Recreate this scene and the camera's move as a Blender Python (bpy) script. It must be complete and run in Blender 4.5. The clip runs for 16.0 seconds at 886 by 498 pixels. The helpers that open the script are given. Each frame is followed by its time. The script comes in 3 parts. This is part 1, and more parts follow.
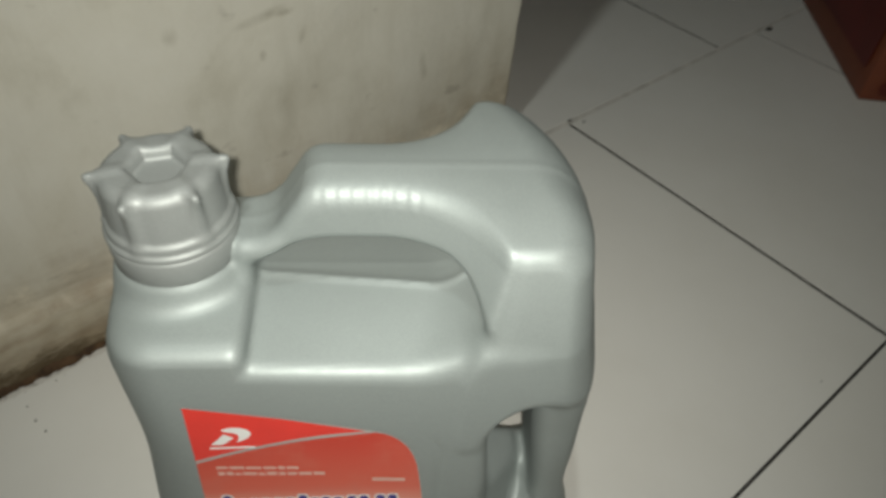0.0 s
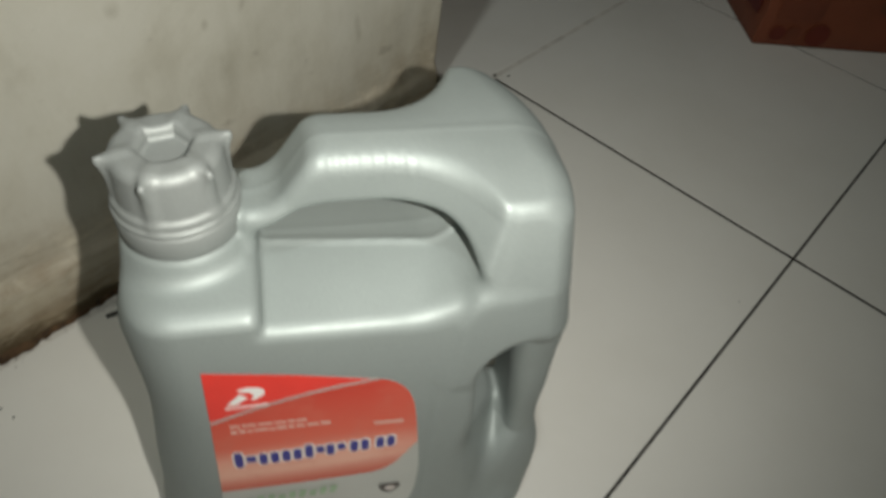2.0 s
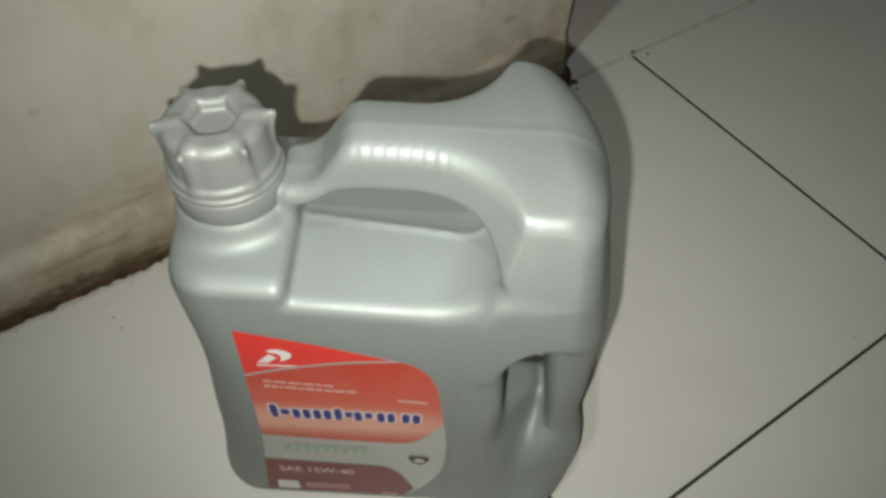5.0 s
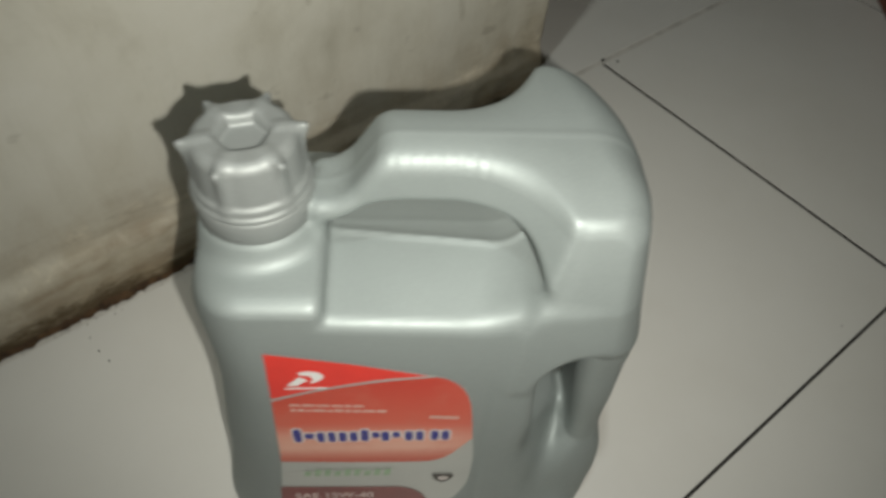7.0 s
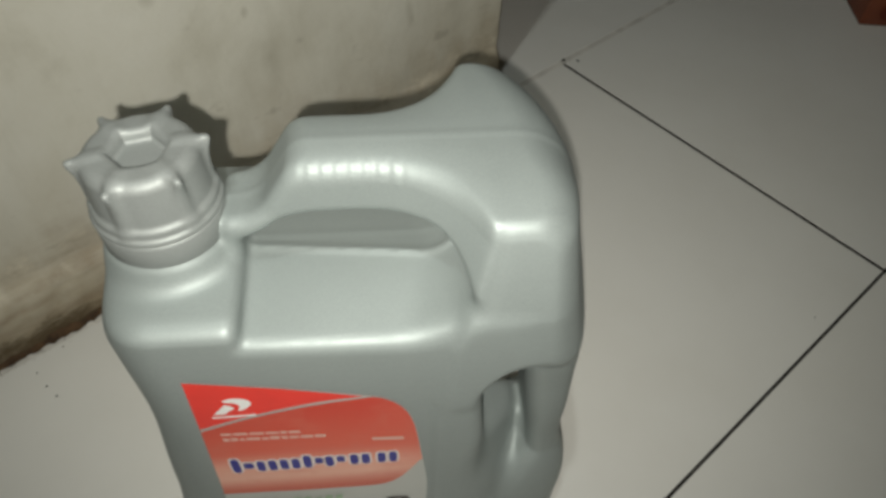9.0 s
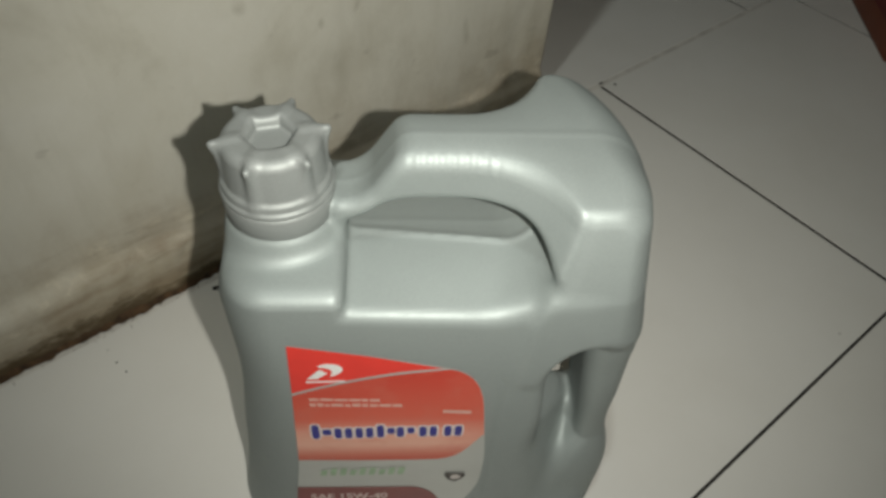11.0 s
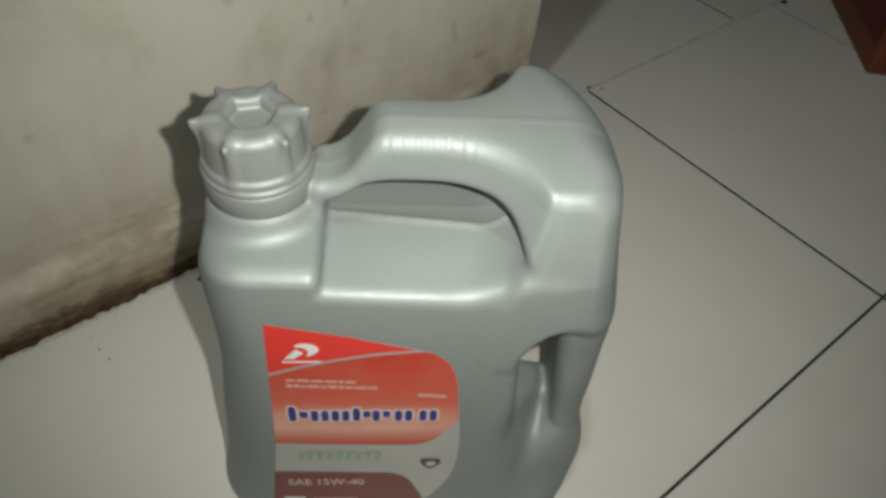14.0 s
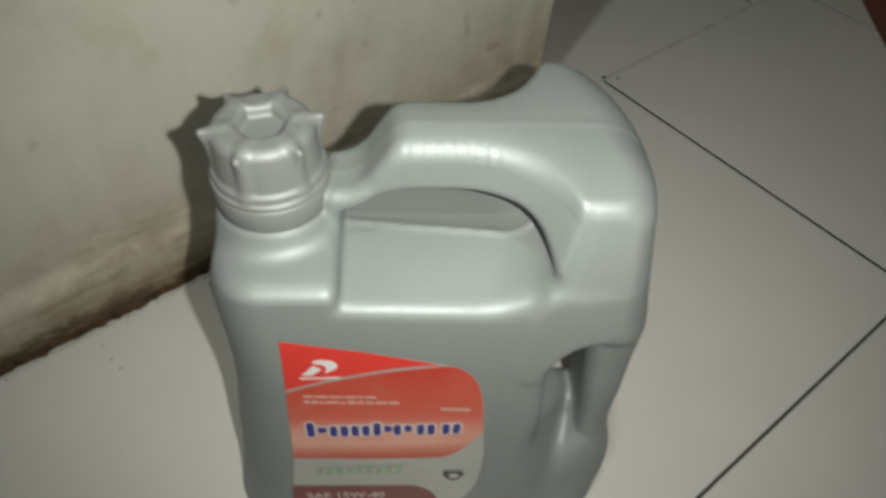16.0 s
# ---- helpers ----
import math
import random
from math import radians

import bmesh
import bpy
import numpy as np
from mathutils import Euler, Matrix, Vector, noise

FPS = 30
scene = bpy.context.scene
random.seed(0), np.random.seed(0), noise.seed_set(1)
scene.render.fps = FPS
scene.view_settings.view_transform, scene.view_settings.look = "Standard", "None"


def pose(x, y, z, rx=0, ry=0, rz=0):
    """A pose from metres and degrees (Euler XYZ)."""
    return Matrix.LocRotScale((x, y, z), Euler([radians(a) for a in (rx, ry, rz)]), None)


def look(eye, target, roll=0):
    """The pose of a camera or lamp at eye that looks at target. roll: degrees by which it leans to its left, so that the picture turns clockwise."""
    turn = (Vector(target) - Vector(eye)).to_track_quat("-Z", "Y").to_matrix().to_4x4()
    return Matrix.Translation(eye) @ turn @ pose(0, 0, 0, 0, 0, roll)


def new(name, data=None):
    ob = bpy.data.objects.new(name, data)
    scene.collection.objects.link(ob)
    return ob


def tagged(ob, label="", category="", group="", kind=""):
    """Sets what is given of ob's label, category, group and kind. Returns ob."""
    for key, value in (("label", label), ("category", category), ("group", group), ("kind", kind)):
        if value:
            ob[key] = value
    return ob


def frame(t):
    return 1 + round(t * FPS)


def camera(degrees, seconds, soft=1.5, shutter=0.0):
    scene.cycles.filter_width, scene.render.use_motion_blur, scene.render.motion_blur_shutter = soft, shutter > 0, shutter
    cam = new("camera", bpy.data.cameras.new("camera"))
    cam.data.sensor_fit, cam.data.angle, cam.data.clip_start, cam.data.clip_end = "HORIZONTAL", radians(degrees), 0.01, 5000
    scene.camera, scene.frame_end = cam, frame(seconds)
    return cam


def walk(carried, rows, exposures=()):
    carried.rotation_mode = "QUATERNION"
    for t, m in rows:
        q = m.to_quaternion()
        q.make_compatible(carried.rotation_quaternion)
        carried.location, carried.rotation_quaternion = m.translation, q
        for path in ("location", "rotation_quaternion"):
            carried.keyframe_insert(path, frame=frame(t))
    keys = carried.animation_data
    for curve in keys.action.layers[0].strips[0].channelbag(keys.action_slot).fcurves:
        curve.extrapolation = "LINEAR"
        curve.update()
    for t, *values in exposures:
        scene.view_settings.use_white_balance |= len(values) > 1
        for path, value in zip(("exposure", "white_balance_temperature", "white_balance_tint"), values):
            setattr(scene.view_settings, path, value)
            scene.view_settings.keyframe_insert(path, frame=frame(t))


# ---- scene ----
cam = camera(65.0, 16.0, soft=3.3, shutter=0.8)
PATH = [
    (0, (0.424, -0.574, 0.478), (-0.613, 0.375, -0.945), 4.5),
    (0.5, (0.431, -0.602, 0.493), (-0.556, 0.449, -0.893), 7.1),
    (1, (0.447, -0.618, 0.5), (-0.447, 0.484, -0.91), 7.8),
    (1.5, (0.439, -0.624, 0.499), (-0.376, 0.488, -0.951), 9.7),
    (2, (0.411, -0.615, 0.495), (-0.374, 0.465, -0.994), 8.8),
    (2.5, (0.378, -0.612, 0.494), (-0.358, 0.511, -0.989), 9.1),
    (3, (0.378, -0.612, 0.503), (-0.365, 0.548, -0.947), 9.1),
    (3.2, (0.387, -0.61, 0.507), (-0.377, 0.545, -0.937), 8.2),
    (3.5, (0.405, -0.607, 0.508), (-0.375, 0.501, -0.963), 8.2),
    (4, (0.418, -0.606, 0.504), (-0.414, 0.357, -1.039), 6.5),
    (4.5, (0.428, -0.581, 0.504), (-0.505, 0.182, -1.092), 2.7),
    (4.7, (0.434, -0.562, 0.511), (-0.548, 0.125, -1.089), 2.3),
    (6.8, (0.415, -0.572, 0.5), (-0.51, 0.204, -1.095), 4.5),
    (7, (0.409, -0.594, 0.502), (-0.514, 0.236, -1.066), 5.0),
    (7.5, (0.401, -0.629, 0.494), (-0.422, 0.333, -1.054), 9.1),
    (8, (0.414, -0.618, 0.492), (-0.419, 0.328, -1.06), 7.3),
    (8.5, (0.42, -0.582, 0.488), (-0.477, 0.302, -1.065), 3.9),
    (9, (0.421, -0.563, 0.489), (-0.513, 0.294, -1.058), 2.3),
    (9.5, (0.421, -0.58, 0.495), (-0.542, 0.282, -1.032), 2.4),
    (9.7, (0.418, -0.588, 0.496), (-0.538, 0.268, -1.038), 3.3),
    (11.8, (0.435, -0.618, 0.508), (-0.576, 0.254, -0.981), 4.2),
    (12, (0.438, -0.617, 0.507), (-0.594, 0.239, -0.977), 3.4),
    (12.5, (0.442, -0.619, 0.508), (-0.588, 0.257, -0.965), 3.4),
    (13, (0.439, -0.622, 0.505), (-0.581, 0.264, -0.969), 4.3),
    (13.5, (0.439, -0.619, 0.504), (-0.577, 0.259, -0.978), 4.3),
    (14, (0.442, -0.617, 0.502), (-0.546, 0.283, -0.986), 5.8),
    (14.5, (0.457, -0.605, 0.506), (-0.546, 0.281, -0.981), 3.2),
    (15, (0.452, -0.601, 0.501), (-0.528, 0.292, -0.997), 3.5),
    (15.5, (0.435, -0.603, 0.491), (-0.504, 0.277, -1.04), 4.9),
    (16, (0.423, -0.61, 0.496), (-0.56, 0.255, -1.016), 4.1),
]
EXPOSURE = [(0, 0.02), (0.5, 0.01), (1.0, -0.05), (1.6, -0.02), (2.5, 0.08), (3.2, 0.08), (4.5, 0.0), (9.7, 0.0), (11.8, -0.08), (14.8, -0.08), (16, -0.05)]
walk(cam, [(t, look(eye, target, roll)) for t, eye, target, roll in PATH], EXPOSURE)

# ---------------------------------------------------------------- light
world = bpy.data.worlds.new("world")
scene.world = world
world.use_nodes = True
world.node_tree.nodes["Background"].inputs[0].default_value = (0.5, 0.5, 0.5, 1)
world.node_tree.nodes["Background"].inputs[1].default_value = 0.02

# the phone's own small lamp, beside its lens
torch = new("phone_torch", bpy.data.lights.new("phone_torch", "SPOT"))
torch.data.spot_size, torch.data.spot_blend = radians(103), 1.0
torch.data.energy, torch.data.shadow_soft_size, torch.data.color = 7.8, 0.003, (1.0, 0.985, 0.90)
torch.matrix_world = look((0.441, -0.588, 0.499), (0.042, -0.24, 0.04))

# the dim ceiling lamp of the room
ceiling_bulb = new("ceiling_bulb", bpy.data.lights.new("ceiling_bulb", "AREA"))
ceiling_bulb.data.shape, ceiling_bulb.data.size = "DISK", 0.07
ceiling_bulb.data.energy, ceiling_bulb.data.color = 7.6, (0.93, 1.0, 0.96)
ceiling_bulb.matrix_world = look((0.355, -0.93, 2.45), (0.355, -0.93, 0))


# ---------------------------------------------------------------- materials
def nodes_of(name):
    m = bpy.data.materials.new(name)
    m.use_nodes = True
    t = m.node_tree
    return m, t, t.nodes["Principled BSDF"]


def add(t, kind, **inputs):
    n = t.nodes.new(kind)
    for k, v in inputs.items():
        n.inputs[k.replace("_", " ")].default_value = v
    return n


def ramp(t, source, stops):
    r = t.nodes.new("ShaderNodeValToRGB")
    e = r.color_ramp.elements
    while len(e) < len(stops):
        e.new(0.5)
    for el, (pos, col) in zip(e, stops):
        el.position, el.color = pos, (*col, 1) if len(col) == 3 else col
    t.links.new(source, r.inputs[0])
    return r.outputs[0]


def mix(t, fac, a, b, blend="MIX"):
    n = t.nodes.new("ShaderNodeMix")
    n.data_type, n.blend_type = "RGBA", blend
    for sock, val in ((n.inputs[0], fac), (n.inputs[6], a), (n.inputs[7], b)):
        if isinstance(val, (int, float)):
            sock.default_value = val
        elif isinstance(val, tuple):
            sock.default_value = (*val, 1)
        else:
            t.links.new(val, sock)
    return n.outputs[2]


def bumped(t, bsdf, height, strength, distance=0.001):
    b = add(t, "ShaderNodeBump", Strength=strength, Distance=distance)
    t.links.new(height, b.inputs["Height"])
    t.links.new(b.outputs[0], bsdf.inputs["Normal"])


def coords(t, scale=(1, 1, 1)):
    c = t.nodes.new("ShaderNodeTexCoord")
    mp = t.nodes.new("ShaderNodeMapping")
    mp.inputs["Scale"].default_value = scale
    t.links.new(c.outputs["Object"], mp.inputs[0])
    return mp.outputs[0]


def noise_of(t, vec, scale, detail=4.0, rough=0.55, distortion=0.0):
    n = add(t, "ShaderNodeTexNoise", Scale=scale, Detail=detail, Roughness=rough, Distortion=distortion)
    t.links.new(vec, n.inputs["Vector"])
    return n.outputs["Fac"]


def plain(name, colour, rough=0.5, metal=0.0, vary=0.06, scale=60.0, bump=0.0):
    """A surface of one colour with slight mottling and relief."""
    m, t, b = nodes_of(name)
    v = coords(t)
    n = noise_of(t, v, scale)
    lo = tuple(c * (1 - vary) for c in colour)
    hi = tuple(min(1, c * (1 + vary)) for c in colour)
    t.links.new(ramp(t, n, [(0.3, lo), (0.7, hi)]), b.inputs["Base Color"])
    b.inputs["Roughness"].default_value, b.inputs["Metallic"].default_value = rough, metal
    if bump:
        bumped(t, b, noise_of(t, v, scale * 6), bump, 0.0005)
    return m


def silver_plastic(name, colour, rough, metal):
    """Pearl-silver blown plastic: fine flake, light scuffs."""
    m, t, b = nodes_of(name)
    v = coords(t)
    flake = noise_of(t, v, 1400, 2)
    cloud = noise_of(t, v, 22, 4)
    scuff = noise_of(t, coords(t, (40, 40, 160)), 3.0, 5, 0.7)
    c = mix(t, ramp(t, flake, [(0.35, (0, 0, 0)), (0.65, (1, 1, 1))]), tuple(x * 0.95 for x in colour), tuple(x * 1.05 for x in colour))
    c = mix(t, ramp(t, cloud, [(0.35, (0, 0, 0)), (0.75, (0.16, 0.16, 0.16))]), c, tuple(x * 0.8 for x in colour))
    t.links.new(c, b.inputs["Base Color"])
    r = ramp(t, scuff, [(0.3, (rough - 0.04,) * 3), (0.75, (rough + 0.06,) * 3)])
    t.links.new(r, b.inputs["Roughness"])
    b.inputs["Metallic"].default_value = metal
    b.inputs["Specular IOR Level"].default_value = 0.4
    bumped(t, b, noise_of(t, v, 260, 3), 0.06, 0.0006)
    return m


JUG_SILVER = silver_plastic("jug_silver", (0.298, 0.331, 0.322), 0.55, 0.33)
CAP_SILVER = silver_plastic("cap_silver", (0.272, 0.288, 0.280), 0.56, 0.34)


def tile_material():
    m, t, b = nodes_of("glazed_white_tile")
    v = coords(t)
    info = t.nodes.new("ShaderNodeObjectInfo")
    shade = ramp(t, info.outputs["Random"], [(0.0, (0.66, 0.645, 0.605)), (1.0, (0.70, 0.685, 0.645))])
    dust = noise_of(t, v, 5.0, 6, 0.6)
    c = mix(t, ramp(t, dust, [(0.42, (0, 0, 0)), (0.8, (0.35, 0.35, 0.35))]), shade, (0.52, 0.49, 0.43))
    speck = noise_of(t, v, 160, 3, 0.5)
    c = mix(t, ramp(t, speck, [(0.74, (0, 0, 0)), (0.80, (0.2, 0.2, 0.2))]), c, (0.27, 0.24, 0.2))
    t.links.new(c, b.inputs["Base Color"])
    t.links.new(ramp(t, dust, [(0.3, (0.28,) * 3), (0.75, (0.48,) * 3)]), b.inputs["Roughness"])
    b.inputs["Specular IOR Level"].default_value = 0.4
    bumped(t, b, noise_of(t, v, 9, 2), 0.05, 0.002)
    return m


TILE = tile_material()


def grout_material():
    m, t, b = nodes_of("dirty_grout")
    v = coords(t)
    n = noise_of(t, v, 30, 5, 0.7)
    t.links.new(ramp(t, n, [(0.3, (0.012, 0.010, 0.008)), (0.63, (0.022, 0.019, 0.016)), (0.72, (0.26, 0.24, 0.20))]), b.inputs["Base Color"])
    b.inputs["Roughness"].default_value = 0.9
    return m


GROUT = grout_material()
GREY_GROUT = plain("grey_grout", (0.56, 0.535, 0.49), 0.9, vary=0.2, scale=40)


def plaster_material():
    m, t, b = nodes_of("stained_plaster")
    v = coords(t)
    big = noise_of(t, v, 5.0, 6, 0.6, 0.4)
    c = ramp(t, big, [(0.32, (0.51, 0.485, 0.40)), (0.47, (0.635, 0.615, 0.53)), (0.7, (0.69, 0.675, 0.605))])
    # faint runs and smears
    runs = noise_of(t, coords(t, (1, 30, 5)), 1.4, 5, 0.6)
    c = mix(t, ramp(t, runs, [(0.5, (0, 0, 0)), (0.75, (0.16, 0.16, 0.16))]), c, (0.34, 0.31, 0.22))
    marks = noise_of(t, coords(t, (1, 1, 1.6)), 24, 3, 0.5)
    c = mix(t, ramp(t, marks, [(0.68, (0, 0, 0)), (0.76, (0.45, 0.45, 0.45))]), c, (0.25, 0.22, 0.18))
    # old smears and rubbed spots
    for y, z, hy, hz, turn, strong in (
        (-0.364, 0.227, 0.026, 0.0050, 9, 0.50), (-0.344, 0.226, 0.010, 0.0035, 3, 0.45), (-0.210, 0.136, 0.0060, 0.0200, 8, 0.42), (-0.433, 0.232, 0.007, 0.008, 0, 0.35),
        (-0.332, 0.204, 0.004, 0.010, -20, 0.35), (-0.367, 0.197, 0.004, 0.006, 0, 0.45), (-0.150, 0.105, 0.016, 0.060, 5, 0.20), (-0.352, 0.146, 0.012, 0.026, 0, 0.24),
        (-0.215, 0.105, 0.060, 0.030, 12, 0.15), (-0.290, 0.120, 0.018, 0.040, -8, 0.16), (-0.480, 0.120, 0.050, 0.030, 10, 0.14)):
        place = t.nodes.new("ShaderNodeMapping")
        place.vector_type = "TEXTURE"
        place.inputs["Location"].default_value = (-0.02, y, z)
        place.inputs["Rotation"].default_value = (radians(turn), 0, 0)
        place.inputs["Scale"].default_value = (0.2, hy, hz)
        t.links.new(v, place.inputs[0])
        ball = t.nodes.new("ShaderNodeTexGradient")
        ball.gradient_type = "SPHERICAL"
        t.links.new(place.outputs[0], ball.inputs[0])
        grain = ramp(t, noise_of(t, coords(t, (1, 1, 0.7)), 55, 5, 0.65), [(0.32, (0.15,) * 3), (0.62, (1, 1, 1))])
        fac = mix(t, 1.0, ramp(t, ball.outputs["Fac"], [(0.0, (0, 0, 0)), (0.75, (strong,) * 3)]), grain, "MULTIPLY")
        c = mix(t, fac, c, (0.24, 0.215, 0.15))
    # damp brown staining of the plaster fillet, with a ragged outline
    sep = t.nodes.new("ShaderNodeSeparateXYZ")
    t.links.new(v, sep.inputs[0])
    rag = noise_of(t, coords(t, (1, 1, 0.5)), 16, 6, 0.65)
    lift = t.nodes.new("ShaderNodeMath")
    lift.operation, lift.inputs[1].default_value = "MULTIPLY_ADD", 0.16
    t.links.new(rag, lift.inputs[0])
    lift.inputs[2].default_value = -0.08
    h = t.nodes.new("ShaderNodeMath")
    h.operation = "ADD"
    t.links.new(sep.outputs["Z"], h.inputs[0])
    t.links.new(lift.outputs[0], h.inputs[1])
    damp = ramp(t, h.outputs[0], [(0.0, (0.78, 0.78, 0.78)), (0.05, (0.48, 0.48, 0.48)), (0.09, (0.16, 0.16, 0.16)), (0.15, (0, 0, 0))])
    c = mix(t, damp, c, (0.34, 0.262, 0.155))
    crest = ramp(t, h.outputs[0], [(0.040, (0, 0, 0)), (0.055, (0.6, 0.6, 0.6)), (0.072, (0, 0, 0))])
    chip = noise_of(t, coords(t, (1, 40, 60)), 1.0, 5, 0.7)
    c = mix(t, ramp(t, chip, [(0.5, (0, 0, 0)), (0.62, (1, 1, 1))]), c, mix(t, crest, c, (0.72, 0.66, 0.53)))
    # dark brown streaks along the fillet, stronger towards the bottom
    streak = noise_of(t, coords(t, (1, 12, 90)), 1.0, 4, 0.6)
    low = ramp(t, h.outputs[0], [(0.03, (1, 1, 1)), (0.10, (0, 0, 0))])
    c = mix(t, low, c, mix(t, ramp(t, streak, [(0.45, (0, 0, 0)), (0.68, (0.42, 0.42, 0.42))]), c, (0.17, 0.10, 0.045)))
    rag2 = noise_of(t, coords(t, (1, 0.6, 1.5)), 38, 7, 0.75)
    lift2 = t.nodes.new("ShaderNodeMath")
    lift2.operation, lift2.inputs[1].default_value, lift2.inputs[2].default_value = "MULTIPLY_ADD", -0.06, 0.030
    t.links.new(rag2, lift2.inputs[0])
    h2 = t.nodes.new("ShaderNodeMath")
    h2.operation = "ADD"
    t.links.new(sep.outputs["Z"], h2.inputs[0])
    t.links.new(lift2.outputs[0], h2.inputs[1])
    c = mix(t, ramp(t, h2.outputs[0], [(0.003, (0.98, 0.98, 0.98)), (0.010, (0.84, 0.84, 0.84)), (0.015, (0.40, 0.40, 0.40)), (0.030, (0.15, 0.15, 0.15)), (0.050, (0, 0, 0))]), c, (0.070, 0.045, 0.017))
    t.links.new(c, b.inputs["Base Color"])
    b.inputs["Roughness"].default_value = 0.75
    bumped(t, b, noise_of(t, v, 70, 6, 0.7), 0.35, 0.002)
    return m


PLASTER = plaster_material()
DIRT = plain("damp_dirt", (0.06, 0.033, 0.015), 0.95, vary=0.6, scale=150, bump=0.6)
SPECK = plain("black_speck", (0.022, 0.019, 0.016), 0.7, vary=0.2)
PAINT = plain("room_paint", (0.5, 0.47, 0.41), 0.8, vary=0.08, scale=4)
LABEL_SILVER = plain("label_silver", (0.50, 0.51, 0.485), 0.42, 0.35, vary=0.05, scale=20)
RED = plain("label_red", (0.70, 0.042, 0.030), 0.4, vary=0.05)
MAROON = plain("label_maroon", (0.20, 0.035, 0.030), 0.4, vary=0.10)
WHITE_INK = plain("white_ink", (0.75, 0.74, 0.72), 0.45, vary=0.03)
PALE_INK = plain("pale_ink", (0.62, 0.36, 0.30), 0.45, vary=0.05)
WARM_INK = plain("warm_white_ink", (0.66, 0.52, 0.48), 0.45, vary=0.05)
PEACH_INK = plain("peach_ink", (0.76, 0.66, 0.62), 0.45, vary=0.05)
BLUE_INK = plain("blue_ink", (0.022, 0.022, 0.22), 0.4, vary=0.08)
GREEN_INK = plain("green_ink", (0.32, 0.45, 0.29), 0.45, vary=0.15, scale=300)
DARK_INK = plain("dark_ink", (0.05, 0.04, 0.035), 0.45)
SILVER_INK = plain("silver_ink", (0.55, 0.50, 0.48), 0.35, 0.4)
CARTON_DARK = plain("carton_dark_red", (0.12, 0.014, 0.005), 0.55, vary=0.2, scale=14)
CARTON_DEEP = plain("carton_deep_red", (0.105, 0.005, 0.002), 0.5, vary=0.25, scale=10)
CARTON_SMUDGE = plain("carton_smudge", (0.135, 0.044, 0.019), 0.55, vary=0.2, scale=14)
CARTON_RUST = plain("carton_rust", (0.15, 0.036, 0.014), 0.55, vary=0.2, scale=14)


def red_fade():
    """Brick-red print that fades to peach round the word, with a darker cloud at the top."""
    m, t, b = nodes_of("label_red_fade")
    v = coords(t)
    sep = t.nodes.new("ShaderNodeSeparateXYZ")
    t.links.new(v, sep.inputs[0])
    band = ramp(t, sep.outputs["Z"], [(0.096, (0.50, 0.070, 0.040)), (0.103, (0.58, 0.125, 0.075)), (0.117, (0.76, 0.41, 0.31)), (0.130, (0.74, 0.35, 0.26)), (0.146, (0.62, 0.11, 0.065)), (0.19, (0.50, 0.044, 0.026))])
    # right side mixed with a lighter red, painting in the torch's sheen
    side = ramp(t, sep.outputs["X"], [(0.0, (0, 0, 0)), (0.028, (0.35, 0.35, 0.35))])
    c = mix(t, side, band, (0.58, 0.11, 0.07))
    cloud = noise_of(t, v, 60, 5, 0.6)
    c = mix(t, ramp(t, cloud, [(0.5, (0, 0, 0)), (0.75, (0.4, 0.4, 0.4))]), c, (0.56, 0.16, 0.11))
    t.links.new(c, b.inputs["Base Color"])
    b.inputs["Roughness"].default_value = 0.4
    return m


RED_FADE = red_fade()


def carton_material():
    m, t, b = nodes_of("carton_red")
    v = coords(t)
    n = noise_of(t, v, 9, 5, 0.6)
    c = ramp(t, n, [(0.3, (0.165, 0.042, 0.016)), (0.7, (0.215, 0.056, 0.022))])
    g = noise_of(t, coords(t, (60, 60, 500)), 1.0, 3)
    c = mix(t, ramp(t, g, [(0.5, (0, 0, 0)), (0.8, (0.25, 0.25, 0.25))]), c, (0.13, 0.035, 0.022))
    t.links.new(c, b.inputs["Base Color"])
    b.inputs["Roughness"].default_value = 0.55
    return m


CARTON = carton_material()


# ---------------------------------------------------------------- building helpers
def mesh_from(name, verts, faces, material, smooth=False):
    me = bpy.data.meshes.new(name)
    me.from_pydata([tuple(map(float, v)) for v in verts], [], [tuple(map(int, f)) for f in faces])
    me.materials.append(material)
    if smooth:
        me.polygons.foreach_set("use_smooth", [True] * len(me.polygons))
    me.update()
    return me


def part(name, me, parent, label=""):
    ob = new(name, me)
    ob.parent = parent
    return tagged(ob, label) if label else ob


def bm_mesh(name, bm, material, smooth=False):
    bmesh.ops.recalc_face_normals(bm, faces=bm.faces)
    me = bpy.data.meshes.new(name)
    bm.to_mesh(me)
    bm.free()
    me.materials.append(material)
    if smooth:
        me.polygons.foreach_set("use_smooth", [True] * len(me.polygons))
    return me


def block(name, lo, hi, material, bevel=0.0):
    bm = bmesh.new()
    c = [(a + b) / 2 for a, b in zip(lo, hi)]
    s = [b - a for a, b in zip(lo, hi)]
    bmesh.ops.create_cube(bm, size=1, matrix=Matrix.Translation(c) @ Matrix.Diagonal((*s, 1)))
    if bevel:
        bmesh.ops.bevel(bm, geom=list(bm.edges), offset=bevel, segments=2, affect="EDGES", profile=0.5)
    return bm_mesh(name, bm, material)


def smoothstep(a, b, x):
    t = np.clip((x - a) / (b - a), 0, 1)
    return t * t * (3 - 2 * t)


# ---------------------------------------------------------------- setting
WALL_X, WALL_END, WALL_BACK = -0.022, -0.090, -0.15
ROOM = (-2.6, 2.8, -3.0, 2.6, 2.55)   # x0, x1, y0, y1, height
T = 0.40                               # tile


